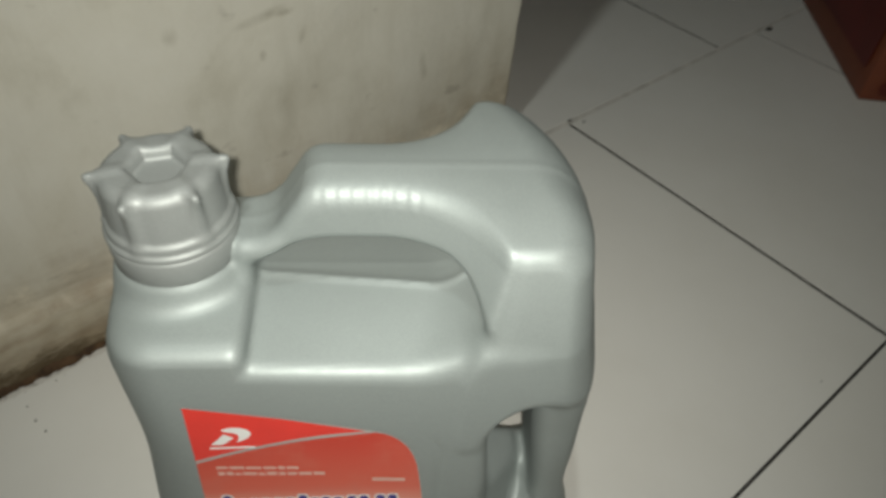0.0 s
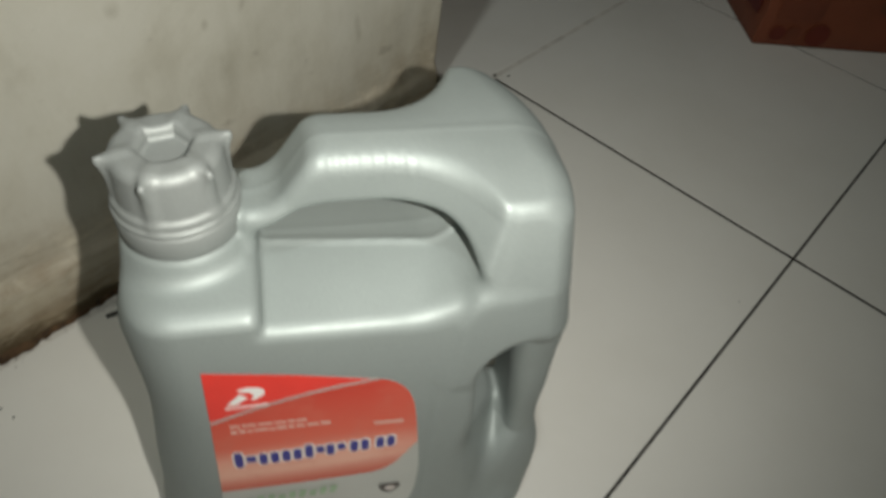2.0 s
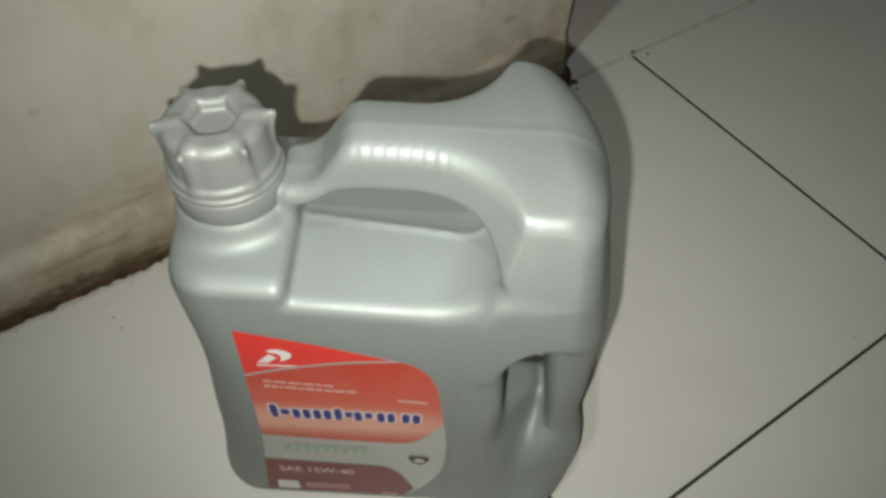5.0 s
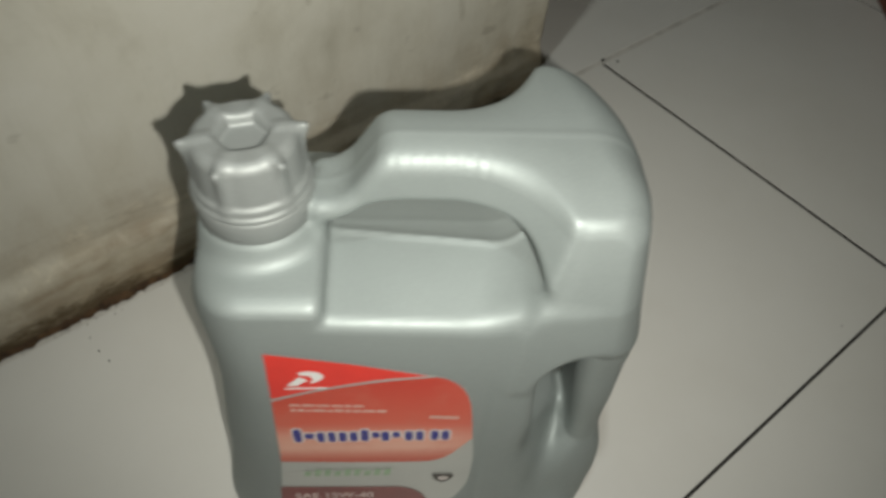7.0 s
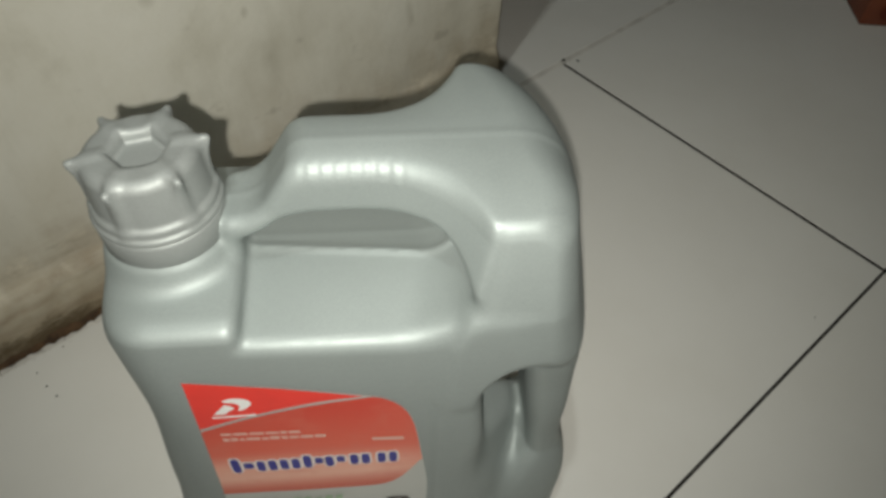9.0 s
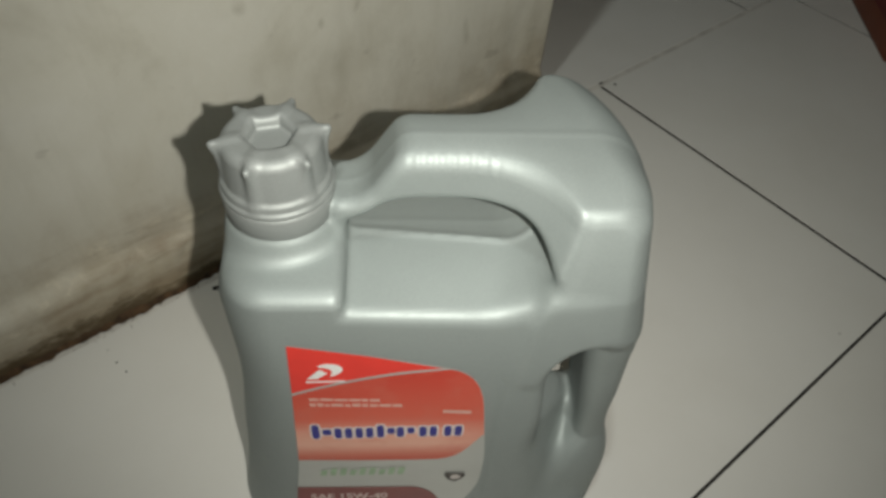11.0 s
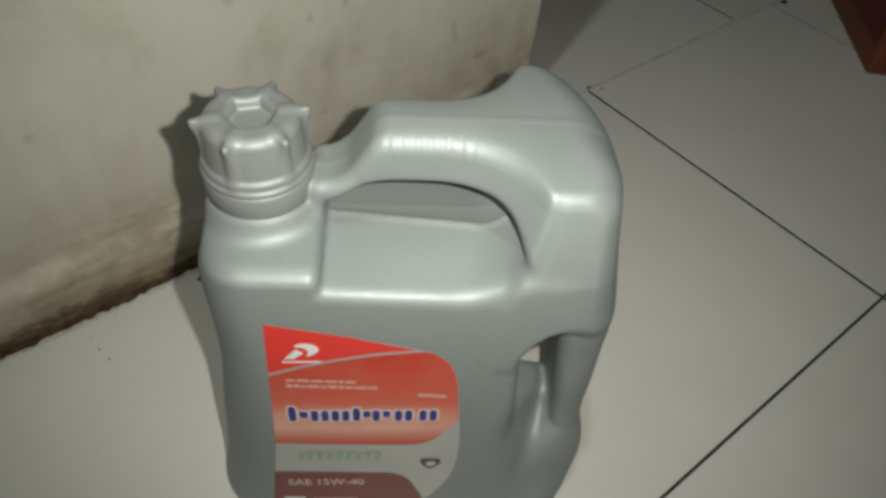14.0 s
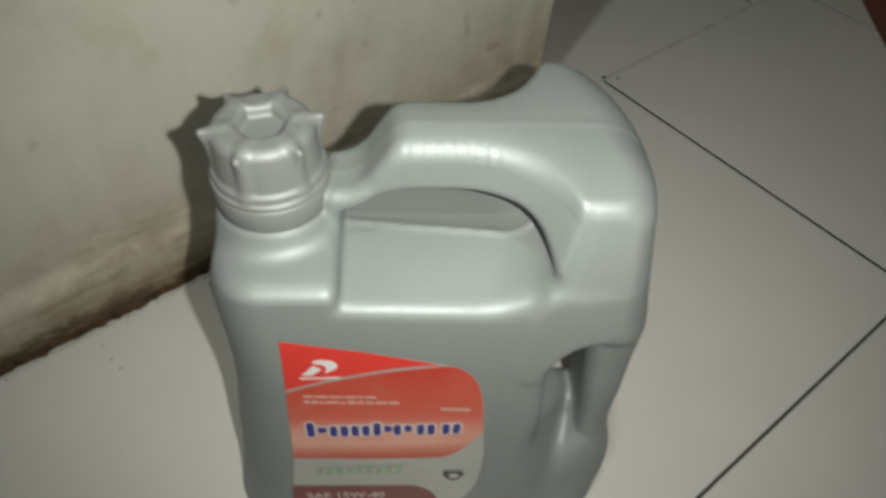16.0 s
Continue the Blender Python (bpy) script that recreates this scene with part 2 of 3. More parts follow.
def path_point(s):
    """Outline of the wall in plan: along its face, round its end, back along its far side. Returns x, y, nx, ny."""
    r = 0.007
    a = (WALL_END - r) - ROOM[2]
    if s < a:
        return WALL_X, ROOM[2] + s, 1, 0
    s -= a
    q = r * math.pi / 2
    if s < q:
        k = s / r
        return WALL_X - r + r * math.cos(k), WALL_END - r + r * math.sin(k), math.cos(k), math.sin(k)
    s -= q
    w = WALL_X - WALL_BACK - 2 * r
    if s < w:
        return WALL_X - r - s, WALL_END, 0, 1
    s -= w
    if s < q:
        k = math.pi / 2 + s / r
        return WALL_BACK + r + r * math.cos(k), WALL_END - r + r * math.sin(k), math.cos(k), math.sin(k)
    return WALL_BACK, WALL_END - r - (s - q), -1, 0


def fillet(z, s):
    """How far the rough mortar fillet stands out from the wall at height z."""
    wob = noise.noise((s * 7, 0, 3)) * 0.5 + noise.noise((s * 23, 1, 3)) * 0.25
    lip = 0.045 - 0.006 * float(smoothstep(2.55, 2.88, s)) + 0.008 * wob
    foot = 0.017 + 0.003 * wob
    if z < lip:
        k = z / lip
        return foot * (1 - 0.5 * k * k) + 0.0022 * noise.noise((s * 60, z * 60, 0)) + 0.0012 * noise.noise((s * 140, z * 140, 2)) - 0.002 * math.sin(k * math.pi)
    k = (z - lip) / 0.012
    edge = foot * 0.5 * max(0.0, 1 - k) ** 1.5
    return edge + 0.0014 * noise.noise((s * 14, z * 14, 5)) + 0.0028 * noise.noise((s * 5, z * 4, 7)) + 0.0006 * noise.noise((s * 45, z * 30, 9))


def build_wall():
    a = (WALL_END - 0.007) - ROOM[2]
    end = a + 0.011 * 2 + (WALL_X - WALL_BACK - 0.014)
    ss = list(np.linspace(0, a - 0.75, 14)[:-1]) + list(np.arange(a - 0.75, a, 0.005)) + list(np.linspace(a, a + 0.011, 7)[:-1])
    ss += list(np.arange(a + 0.011, end, 0.008)) + list(np.linspace(end, end + a, 12))
    zs = list(np.arange(0, 0.1, 0.0035)) + list(np.arange(0.1, 0.5, 0.02)) + list(np.linspace(0.5, ROOM[4], 9))
    verts, faces = [], []
    for s in ss:
        x, y, nx, ny = path_point(s)
        for z in zs:
            o = fillet(z, s)
            o *= 1 - 0.85 * max(0.0, ny)
            o += 0.0016 * (nx * ny * 2) ** 4 * (1 + 0.7 * noise.noise((0, 3, z * 40))) if z > 0.04 else 0
            lean = 0.03 * min(z, 0.6) * min(1.0, max(0.0, (y + 0.8) / 0.7))
            verts.append((x + nx * o, y + ny * o + lean, z))
    n = len(zs)
    for i in range(len(ss) - 1):
        for j in range(n - 1):
            faces.append((i * n + j, (i + 1) * n + j, (i + 1) * n + j + 1, i * n + j + 1))
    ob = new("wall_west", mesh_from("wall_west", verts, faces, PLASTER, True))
    return tagged(ob, "stained cream plaster wall with a rough mortar fillet at its foot", "wall", kind="structure")


build_wall()

x0, x1, y0, y1, top = ROOM
for name, lo, hi, lab in (
    ("wall_east", (x1, y0, 0), (x1 + 0.12, y1, top), "plain painted wall on the far side of the room"),
    ("wall_south", (x0, y0 - 0.12, 0), (x1, y0, top), "plain painted wall closing the room"),
    ("wall_north", (x0, y1, 0), (x1, y1 + 0.12, top), "plain painted wall beyond the carton"),
    ("wall_far_west", (x0 - 0.12, y0, 0), (x0, y1, top), "plain painted wall of the next room"),
    ("ceiling", (x0 - 0.12, y0 - 0.12, top), (x1 + 0.12, y1 + 0.12, top + 0.1), "plain painted ceiling"),
):
    tagged(new(name, block(name, lo, hi, PAINT)), lab, name.split("_")[0], kind="structure")

# ---------------------------------------------------------------- jug: a blown silver plastic body
EU_ANGLE, CAP_V = 54.0, 0.0068
CAP_U, GRIP_V = -0.0780, 0.002
ORIGIN = (0.2356, -0.4511)


def half_depth(w):
    return 0.071 - 0.045 * w


def smin(a, b, k):
    h = np.clip(0.5 + 0.5 * (b - a) / k, 0, 1)
    return b + (a - b) * h - k * h * (1 - h)


def smax(a, b, k):
    return -smin(-a, -b, k)


def rect(x, y, cx, cy, hx, hy, r):
    qx, qy = np.abs(x - cx) - (hx - r), np.abs(y - cy) - (hy - r)
    return np.hypot(np.maximum(qx, 0), np.maximum(qy, 0)) + np.minimum(np.maximum(qx, qy), 0) - r


def prism(d2, h, r):
    """A flat outline d2 given thickness by the signed slab distance h, with edges rounded by r."""
    a, b = d2 + r, h + r
    return np.hypot(np.maximum(a, 0), np.maximum(b, 0)) + np.minimum(np.maximum(a, b), 0) - r


def jug_field(u, v, w):
    hv = half_depth(w)
    V = v * (0.06 / (hv + 0.003 * np.exp(-(w / 0.03) ** 2) * smoothstep(0.030, 0.075, u)))
    left = -0.1245 + 0.055 * w + 0.0050 * np.exp(-((w - 0.165) / 0.055) ** 2) - 0.008 * np.clip(1 - w / 0.08, 0, 1) ** 1.5
    right = 0.1185 + 0.0075 * np.exp(-((w - 0.048) / 0.045) ** 2) - 0.035 * w - 0.16 * np.maximum(w - 0.18, 0)
    U = (u - (left + right) / 2) * (0.242 / (right - left))
    outline = rect(U, V, 0, 0, 0.121, 0.06, np.where(U > 0, 0.033 + 0.009 * smoothstep(0.205, 0.245, w), 0.034))
    body = prism(outline, np.abs(w - 0.1192) - 0.1333, 0.0110)
    body = smax(body, -w, 0.005)
    body = smax(body, w - (0.2492 + 0.05 * np.clip(0.0595 - v, 0, 0.055) - 0.6 * np.maximum(-v - 0.022, 0)), 0.008)
    body = smax(body, (w - 0.2480 - 0.9 * (u + 0.1005)) * 0.743, 0.012)
    # neck
    rad = np.hypot(u - CAP_U, v - CAP_V)
    neck = prism(rad - 0.0255, np.abs(w - 0.250) - 0.0225, 0.003)
    mound = smax((rad - 0.0270 - 0.40 * (0.2605 - w)) * 0.93, np.abs(w - 0.2510) - 0.0095, 0.003)
    mound = smax(mound, outline + 0.0045, 0.005)
    body = smin(smin(body, mound, 0.0055), neck, 0.002)
    # grip arch, flaring to the full depth of the jug at its outer end
    va = v - GRIP_V
    lean = u + va * va / np.where(va < 0, 0.19, 0.30) - 0.20 * np.minimum(0.240 - w, 0.030)
    k = np.clip((u + 0.20 * np.clip(0.288 - w, 0, 0.06) - 0.006) / 0.050, 0, 1.4)
    flare = smin(k ** 2.6, np.ones_like(k), 0.10)
    wide = 0.0168 + 0.0340 * flare + (0.02 + 0.165 * flare) * np.clip(0.292 - w, 0, 0.045)
    # the far side is wider and flares sooner
    far = smin(np.clip((u + 0.20 * np.clip(0.288 - w, 0, 0.06) - 0.005) / 0.047, 0, 1.5) ** 2.6, np.ones_like(k), 0.10)
    wide = np.where(va < 0, 0.0215 + 0.0345 * far + 0.02 * np.clip(0.292 - w, 0, 0.06), wide)
    crown = 0.0040 * np.clip(va / wide, -1.2, 1.2) ** 2
    outer = rect(lean, w + crown, 0.0297, 0.2400, 0.0762, 0.0600, 0.024 - 0.010 * smoothstep(0.0, 0.035, va))
    slope = ((w - 0.264) * 0.022 - (u + 0.042) * 0.035) / math.hypot(0.022, 0.035)
    outer = smax(outer, slope, 0.006)
    bell = 4 * flare * (1 - flare)
    arch = prism(outer, (np.abs(va) - wide) / np.sqrt(1 + (1.1 * bell) ** 2), 0.0066 + 0.0020 * bell + 0.006 * smoothstep(0.070, 0.100, u))
    # small knurls along the edge of the grip
    edge = smoothstep(-0.019, -0.015, u) * (1 - smoothstep(0.022, 0.028, u)) * smoothstep(0.0105, 0.0130, va) * smoothstep(0.2865, 0.2900, w)
    arch = arch + 0.0003 * edge * np.sin(u * 2 * math.pi / 0.0056)
    bridge = prism(rect(u, w, -0.0420, 0.2320, 0.0130, 0.0380, 0.007), np.abs(va) - 0.0180, 0.0065)
    body = smin(smin(body, bridge, 0.004), arch, 0.009)
    # opening under the grip, its floor a low roof in section
    crest = v - 0.0085 - 0.10 * (u + 0.046) + 25 * np.maximum(u - 0.032, 0) ** 2
    fall = np.clip(0.11 + 1.2 * (u + 0.046), 0.08, 0.22)
    floor_z = 0.2430 - fall * np.maximum(crest, 0) - 0.13 * np.maximum(-crest, 0) + 0.0007 * np.exp(-(crest / 0.0022) ** 2)
    uh = u - 0.005 * smoothstep(-0.01, 0.015, va) + np.where(va > 0, 0.32, 0.13) * np.maximum(np.abs(va) - 0.014, 0)
    hole_slope = ((w - 0.2578) - (u + 0.0465) * 0.627) / 1.18
    under = smax(rect(uh, w, -0.0195, 0.2322, 0.0810, 0.0400, 0.0320), hole_slope, 0.008)
    clear = rect(uh, w - floor_z, -0.020, 0.060, 0.0808, 0.060, 0.036)
    hole = smax(smax(clear, -0.0465 - u, 0.004), np.minimum(under, 0.005 + wide - np.abs(va)), 0.004)
    body = smax(body, -hole, 0.007 + 0.004 * smoothstep(0.010, 0.045, u) * smoothstep(0.015, 0.040, v))
    # side grip: a round post left standing in a pocket
    top_z = 0.2090 - 0.012 * np.clip((0.080 - u) / 0.018, 0, 2) ** 2 - 0.32 * np.maximum(u - 0.086, 0)
    pocket = smax(0.0575 + 0.085 * (0.195 - w) - u, w - top_z, 0.012)
    pocket = smax(pocket, 0.030 + np.minimum(v, 0) - w, 0.020)
    swell = smin(np.maximum(0.085 - w, 0), 0.038 + 0 * w, 0.02)
    down = 0.16 - w
    reach = 0.05 * np.maximum(0.100 - w, 0) - 0.0012
    post = rect(u - 0.0995 - 0.105 * down + reach, v - 0.0255, 0, 0, 0.0170 - 0.035 * down + reach + 0.55 * swell, 0.0265 + 0.38 * swell + 0.10 * np.maximum(w - 0.17, 0), 0.0115)
    pocket = smax(pocket, -post * 0.9, 0.006 + 0.010 * smoothstep(0.170, 0.205, w) + 0.006 * smoothstep(0.095, 0.075, w))
    pocket = smax(pocket, 0.048 - 0.9 * np.abs(v) - w, 0.014)
    # web beside the post, slanting back towards it, parted from it by a slot that narrows downwards
    fill = np.maximum(0.108 - w, 0)
    web = smax((v - 0.018 - 0.50 * fill - 1.4 * np.maximum(0.089 - u, 0)) * 0.55, (0.010 - 0.42 * fill - v) * 0.9, 0.005)
    web = smax(web, u - (0.0885 + 0.70 * np.clip(0.098 - w, 0, 0.06)), 0.005)
    web = smax(web, (w - (0.1075 - 0.45 * (u - 0.070))) * 0.9, 0.005)
    pocket = smax(pocket, -web, 0.005 + 0.010 * smoothstep(0.100, 0.070, w))
    body = smax(body, -pocket, 0.009 + 0.009 * smoothstep(0.145, 0.100, w))
    # parting line
    body = body - 0.0003 * np.exp(-(va / 0.0019) ** 2) * smoothstep(0.22, 0.235, w)
    # fine groove round the label's free side
    ring = np.exp(-(rect(u, w, -0.026, 0.1000, 0.0625, 0.1000, 0.030) / 0.0016) ** 2) * smoothstep(0.000, 0.012, u) * (1 - smoothstep(0.176, 0.192, w))
    return body + 0.0006 * ring * smoothstep(-0.006, -0.003, v - hv)


def net(field, lo, hi, step):
    """A mesh of the surface field = 0 by naive surface nets."""
    ax = [np.arange(a, b + step, step) for a, b in zip(lo, hi)]
    g = np.meshgrid(*ax, indexing="ij")
    f = field(*g)
    nx, ny, nz = (n - 1 for n in f.shape)
    acc, cnt = np.zeros((nx, ny, nz, 3)), np.zeros((nx, ny, nz))
    sl = lambda d, n: slice(d, d + n)
    for axis in range(3):
        o = [k for k in range(3) if k != axis]
        for d1 in (0, 1):
            for d2 in (0, 1):
                s0, s1 = [0, 0, 0], [0, 0, 0]
                s0[o[0]] = s1[o[0]] = d1
                s0[o[1]] = s1[o[1]] = d2
                s1[axis] = 1
                a = f[sl(s0[0], nx), sl(s0[1], ny), sl(s0[2], nz)]
                b = f[sl(s1[0], nx), sl(s1[1], ny), sl(s1[2], nz)]
                cross = (a < 0) != (b < 0)
                k = np.where(cross, a / np.where(cross, a - b, 1), 0)
                for c in range(3):
                    acc[..., c] += np.where(cross, s0[c] + (k if c == axis else 0), 0)
                cnt += cross
    live = cnt > 0
    ids = np.full(live.shape, -1)
    ids[live] = np.arange(live.sum())
    cell = np.argwhere(live)
    verts = (cell + acc[live] / cnt[live][:, None]) * step + np.array(lo)
    faces = []
    for axis in range(3):
        o1, o2 = (axis + 1) % 3, (axis + 2) % 3
        a = f
        b = np.roll(f, -1, axis)
        cross = (a < 0) != (b < 0)
        idx = np.argwhere(cross)
        ok = (idx[:, axis] < f.shape[axis] - 1) & (idx[:, o1] > 0) & (idx[:, o2] > 0) & (idx[:, o1] < f.shape[o1] - 1) & (idx[:, o2] < f.shape[o2] - 1)
        idx = idx[ok]
        e1, e2 = np.zeros(3, int), np.zeros(3, int)
        e1[o1], e2[o2] = 1, 1
        q = [ids[tuple((idx - p).T)] for p in (e1 + e2, e2, 0 * e1, e1)]
        q = np.stack(q, 1)
        inside = f[tuple(idx.T)] < 0
        q[~inside] = q[~inside][:, ::-1]
        faces.append(q)
    return verts, np.concatenate(faces)


def relax(verts, faces, rounds):
    """Evens out the mesh's small ripples."""
    n = len(verts)
    e = np.concatenate([faces[:, [i, (i + 1) % 4]] for i in range(4)])
    for _ in range(rounds):
        for lam in (0.5, -0.52):
            s, c = np.zeros_like(verts), np.zeros(n)
            np.add.at(s, e[:, 0], verts[e[:, 1]])
            np.add.at(c, e[:, 0], 1)
            verts = verts + lam * (s / np.maximum(c, 1)[:, None] - verts)
    return verts


def lathe(name, profile, material, seg=96):
    verts, faces = [], []
    for r, z in profile:
        for i in range(seg):
            a = 2 * math.pi * i / seg
            verts.append((r * math.cos(a), r * math.sin(a), z))
    for j in range(len(profile) - 1):
        for i in range(seg):
            k = (i + 1) % seg
            faces.append((j * seg + i, j * seg + k, (j + 1) * seg + k, (j + 1) * seg + i))
    return mesh_from(name, verts, faces, material, True)


def fin_field(x, y, z):
    """One upright fin of the cap along +x, waisted at the middle, with an ear at its outer top."""
    k = np.clip((z - 0.005) / 0.0235, 0, 1)
    outer = 0.0250 - 0.0030 * k + 0.0062 * k ** 2.3
    side = smax(smax(x - outer, 0.0122 - x, 0.001), smax(z - 0.0292, 0.003 - z, 0.001), 0.0040)
    return prism(side, np.abs(y) - 0.0019, 0.0017)


def cap_field(x, y, z):
    """Screw cap: stepped skirt, round-shouldered drum, sunk hexagonal top, fins with soft roots."""
    r = np.hypot(x, y)
    a = np.arctan2(y, x) - radians(14)
    drum = prism(r - (0.0243 - 0.06 * z), np.abs(z - 0.0147) - 0.0147, 0.0048)
    skirt = prism(r - 0.0256, np.abs(z - 0.0036) - 0.0036, 0.0018)
    flange = prism(r - 0.0270, np.abs(z - 0.0012) - 0.0018, 0.0015)
    d = smin(smin(drum, skirt, 0.0020), flange, 0.0012)
    for i in range(6):
        c, n = math.cos(radians(14 + 60 * i)), math.sin(radians(14 + 60 * i))
        d = smin(d, fin_field(x * c + y * n, y * c - x * n, z) + 0.0002, 0.0044)
    step = math.pi / 3
    turn = np.mod(a, step) - step / 2
    well = smax(r * np.cos(turn) - 0.0094, 0.0242 - z, 0.002)
    return smax(smax(d, -well, 0.0034), -z - 0.0006, 0.0005)


def cap_mesh(name, field, lo, hi, step):
    verts, faces = net(field, lo, hi, step)
    return mesh_from(name, relax(verts, faces, 2), faces, CAP_SILVER, True)


def on_label(u, w, lift):
    """Local place on the jug's front panel; front faces -y."""
    return (u, -(half_depth(w) + lift), w)


def print_piece(name, outline, lift, material, parent, label=""):
    """A flat printed patch on the label with the outline (u, w)."""
    bm = bmesh.new()
    bm.faces.new([bm.verts.new(on_label(u, w, lift)) for u, w in outline])
    me = bm_mesh(name, bm, material)
    if me.polygons[0].normal.y > 0:
        me.flip_normals()
    return part(name, me, parent, label)


def bar(u0, w0, u1, w1, h):
    """Outline of a bar from (u0, w0) to (u1, w1), lower edge, of height h."""
    return [(u0, w0), (u1, w1), (u1, w1 + h), (u0, w0 + h)]


def rounded(wd, ht):
    """Outline of a bar with well-rounded corners, about its middle."""
    pts = []
    for i in range(20):
        a = 2 * math.pi * (i + 0.5) / 20
        c, d = math.cos(a), math.sin(a)
        pts.append((wd / 2 * math.copysign(abs(c) ** 0.55, c), ht / 2 * math.copysign(abs(d) ** 0.55, d)))
    return pts


def arc(cx, cy, rx, ry, a0, a1, n=8):
    return [(cx + rx * math.cos(radians(a0 + (a1 - a0) * i / n)), cy + ry * math.sin(radians(a0 + (a1 - a0) * i / n))) for i in range(n + 1)]


def spline(pts, n=5):
    """A smooth line through the points."""
    q = [pts[0]] + list(pts) + [pts[-1]]
    out = []
    for a, b, c, d in zip(q, q[1:], q[2:], q[3:]):
        for i in range(n):
            t = i / n
            out.append(tuple(0.5 * (2 * b[k] + (c[k] - a[k]) * t + (2 * a[k] - 5 * b[k] + 4 * c[k] - d[k]) * t * t + (3 * b[k] - a[k] - 3 * c[k] + d[k]) * t ** 3) for k in (0, 1)))
    return out + [pts[-1]]


def lettering(name, text, u, w, height, lift, material, parent, stretch=1.0):
    cu = bpy.data.curves.new(name, "FONT")
    cu.body, cu.size, cu.offset = text, height / 0.69, height * 0.035
    tmp = new(name, cu)
    dg = bpy.context.evaluated_depsgraph_get()
    me = bpy.data.meshes.new_from_object(tmp.evaluated_get(dg))
    bpy.data.objects.remove(tmp)
    for v in me.vertices:
        v.co = on_label(u + v.co.x * stretch, w + v.co.y, lift)
    me.materials.clear()
    me.materials.append(material)
    return part(name, me, parent)


def build_jug():
    jug = tagged(new("oil_jug"), "silver-grey plastic oil jug with red label on tiled floor", "jug")
    verts, faces = net(jug_field, (-0.132, -0.078, -0.006), (0.130, 0.078, 0.308), 0.0012)
    verts = relax(verts, faces, 3)
    verts = np.stack([verts[:, 0], -verts[:, 1], verts[:, 2]], 1)
    part("body", mesh_from("body", verts, faces[:, ::-1], JUG_SILVER, True), jug)
    cap = part("cap", cap_mesh("cap", cap_field, (-0.033, -0.033, -0.002), (0.033, 0.033, 0.033), 0.0005), jug, "silver plastic screw cap with six thin fins")
    cap.location = (CAP_U, -CAP_V, 0.2738)
    fin = cap_mesh("fin", fin_field, (0.010, -0.004, 0.002), (0.030, 0.004, 0.035), 0.0004)
    for i in range(6):
        part("fin", fin, cap).rotation_euler = (0, 0, radians(14 + 60 * i))
    ring = lathe("collar", [(0.0245, 0.0), (0.0262, 0.0), (0.0267, 0.0008), (0.0268, 0.0114), (0.0263, 0.0126), (0.0257, 0.0130), (0.0245, 0.0131)], CAP_SILVER)
    collar = part("collar", ring, cap, "tamper ring under the cap")
    collar.location = (0, 0, -0.0136)

    side = spline([(0.0016, 0.1962), (0.0085, 0.1938), (0.0150, 0.1893), (0.0205, 0.1815), (0.0243, 0.1700), (0.0264, 0.1560), (0.0293, 0.1255)])
    low = spline([(0.0293, 0.1255), (0.0313, 0.1020), (0.0315, 0.0850), (0.0300, 0.0620), (0.0235, 0.0400), (0.0130, 0.0200), (0.0020, 0.0085)])
    edge = [(-0.0756, 0.2160), (-0.0355, 0.2068)] + side + low[1:] + [(-0.0920, 0.0085), (-0.0855, 0.062), (-0.0813, 0.0985), (-0.0775, 0.1725)]
    label = print_piece("label", edge, 0.0003, LABEL_SILVER, jug, "glossy red, silver and maroon printed paper label")
    dip = spline([(0.0016, 0.1956), (-0.018, 0.1932), (-0.0361, 0.1888), (-0.058, 0.1818), (-0.0774, 0.1738)])
    print_piece("top_panel", [(-0.0756, 0.2160), (-0.0355, 0.2068)] + dip, 0.0006, RED, label, "bright red panel")
    rise = spline([(-0.0776, 0.1712), (-0.058, 0.1796), (-0.0361, 0.1866), (-0.016, 0.1912), (0.0060, 0.1945)])
    foot = spline([(0.0290, 0.1275), (0.0225, 0.1150), (0.0155, 0.1040), (0.0060, 0.0978), (-0.0100, 0.0968)])
    print_piece("main_panel", rise + [(x - 0.0002, w) for x, w in side if x > 0.009] + foot[1:] + [(-0.0389, 0.0972), (-0.0813, 0.0992)], 0.0006, RED_FADE, label, "brick-red panel fading to peach")
    hook = spline([(-0.0120, 0.0595), (-0.0045, 0.0560), (0.0020, 0.0480), (0.0070, 0.0350), (0.0115, 0.0230)])
    print_piece("lower_panel", [(-0.0857, 0.0622)] + hook + [(0.004, 0.0100), (0.0025, 0.0090), (-0.0918, 0.0090)], 0.0006, MAROON, label, "maroon panel")
    # maker's mark as plain white shapes
    print_piece("mark", [(-0.0682, 0.1876), (-0.0628, 0.1876), (-0.0572, 0.1930), (-0.0612, 0.1962)], 0.0009, WHITE_INK, label)
    print_piece("mark", spline([(-0.0622, 0.1992), (-0.0578, 0.2012), (-0.0520, 0.2003), (-0.0494, 0.1968), (-0.0512, 0.1928), (-0.0562, 0.1898), (-0.0548, 0.1938), (-0.0566, 0.1968), (-0.0605, 0.1978)], 3), 0.0009, WHITE_INK, label)
    print_piece("underline", bar(-0.0690, 0.1842, -0.0488, 0.1846, 0.0016), 0.0009, WHITE_INK, label)
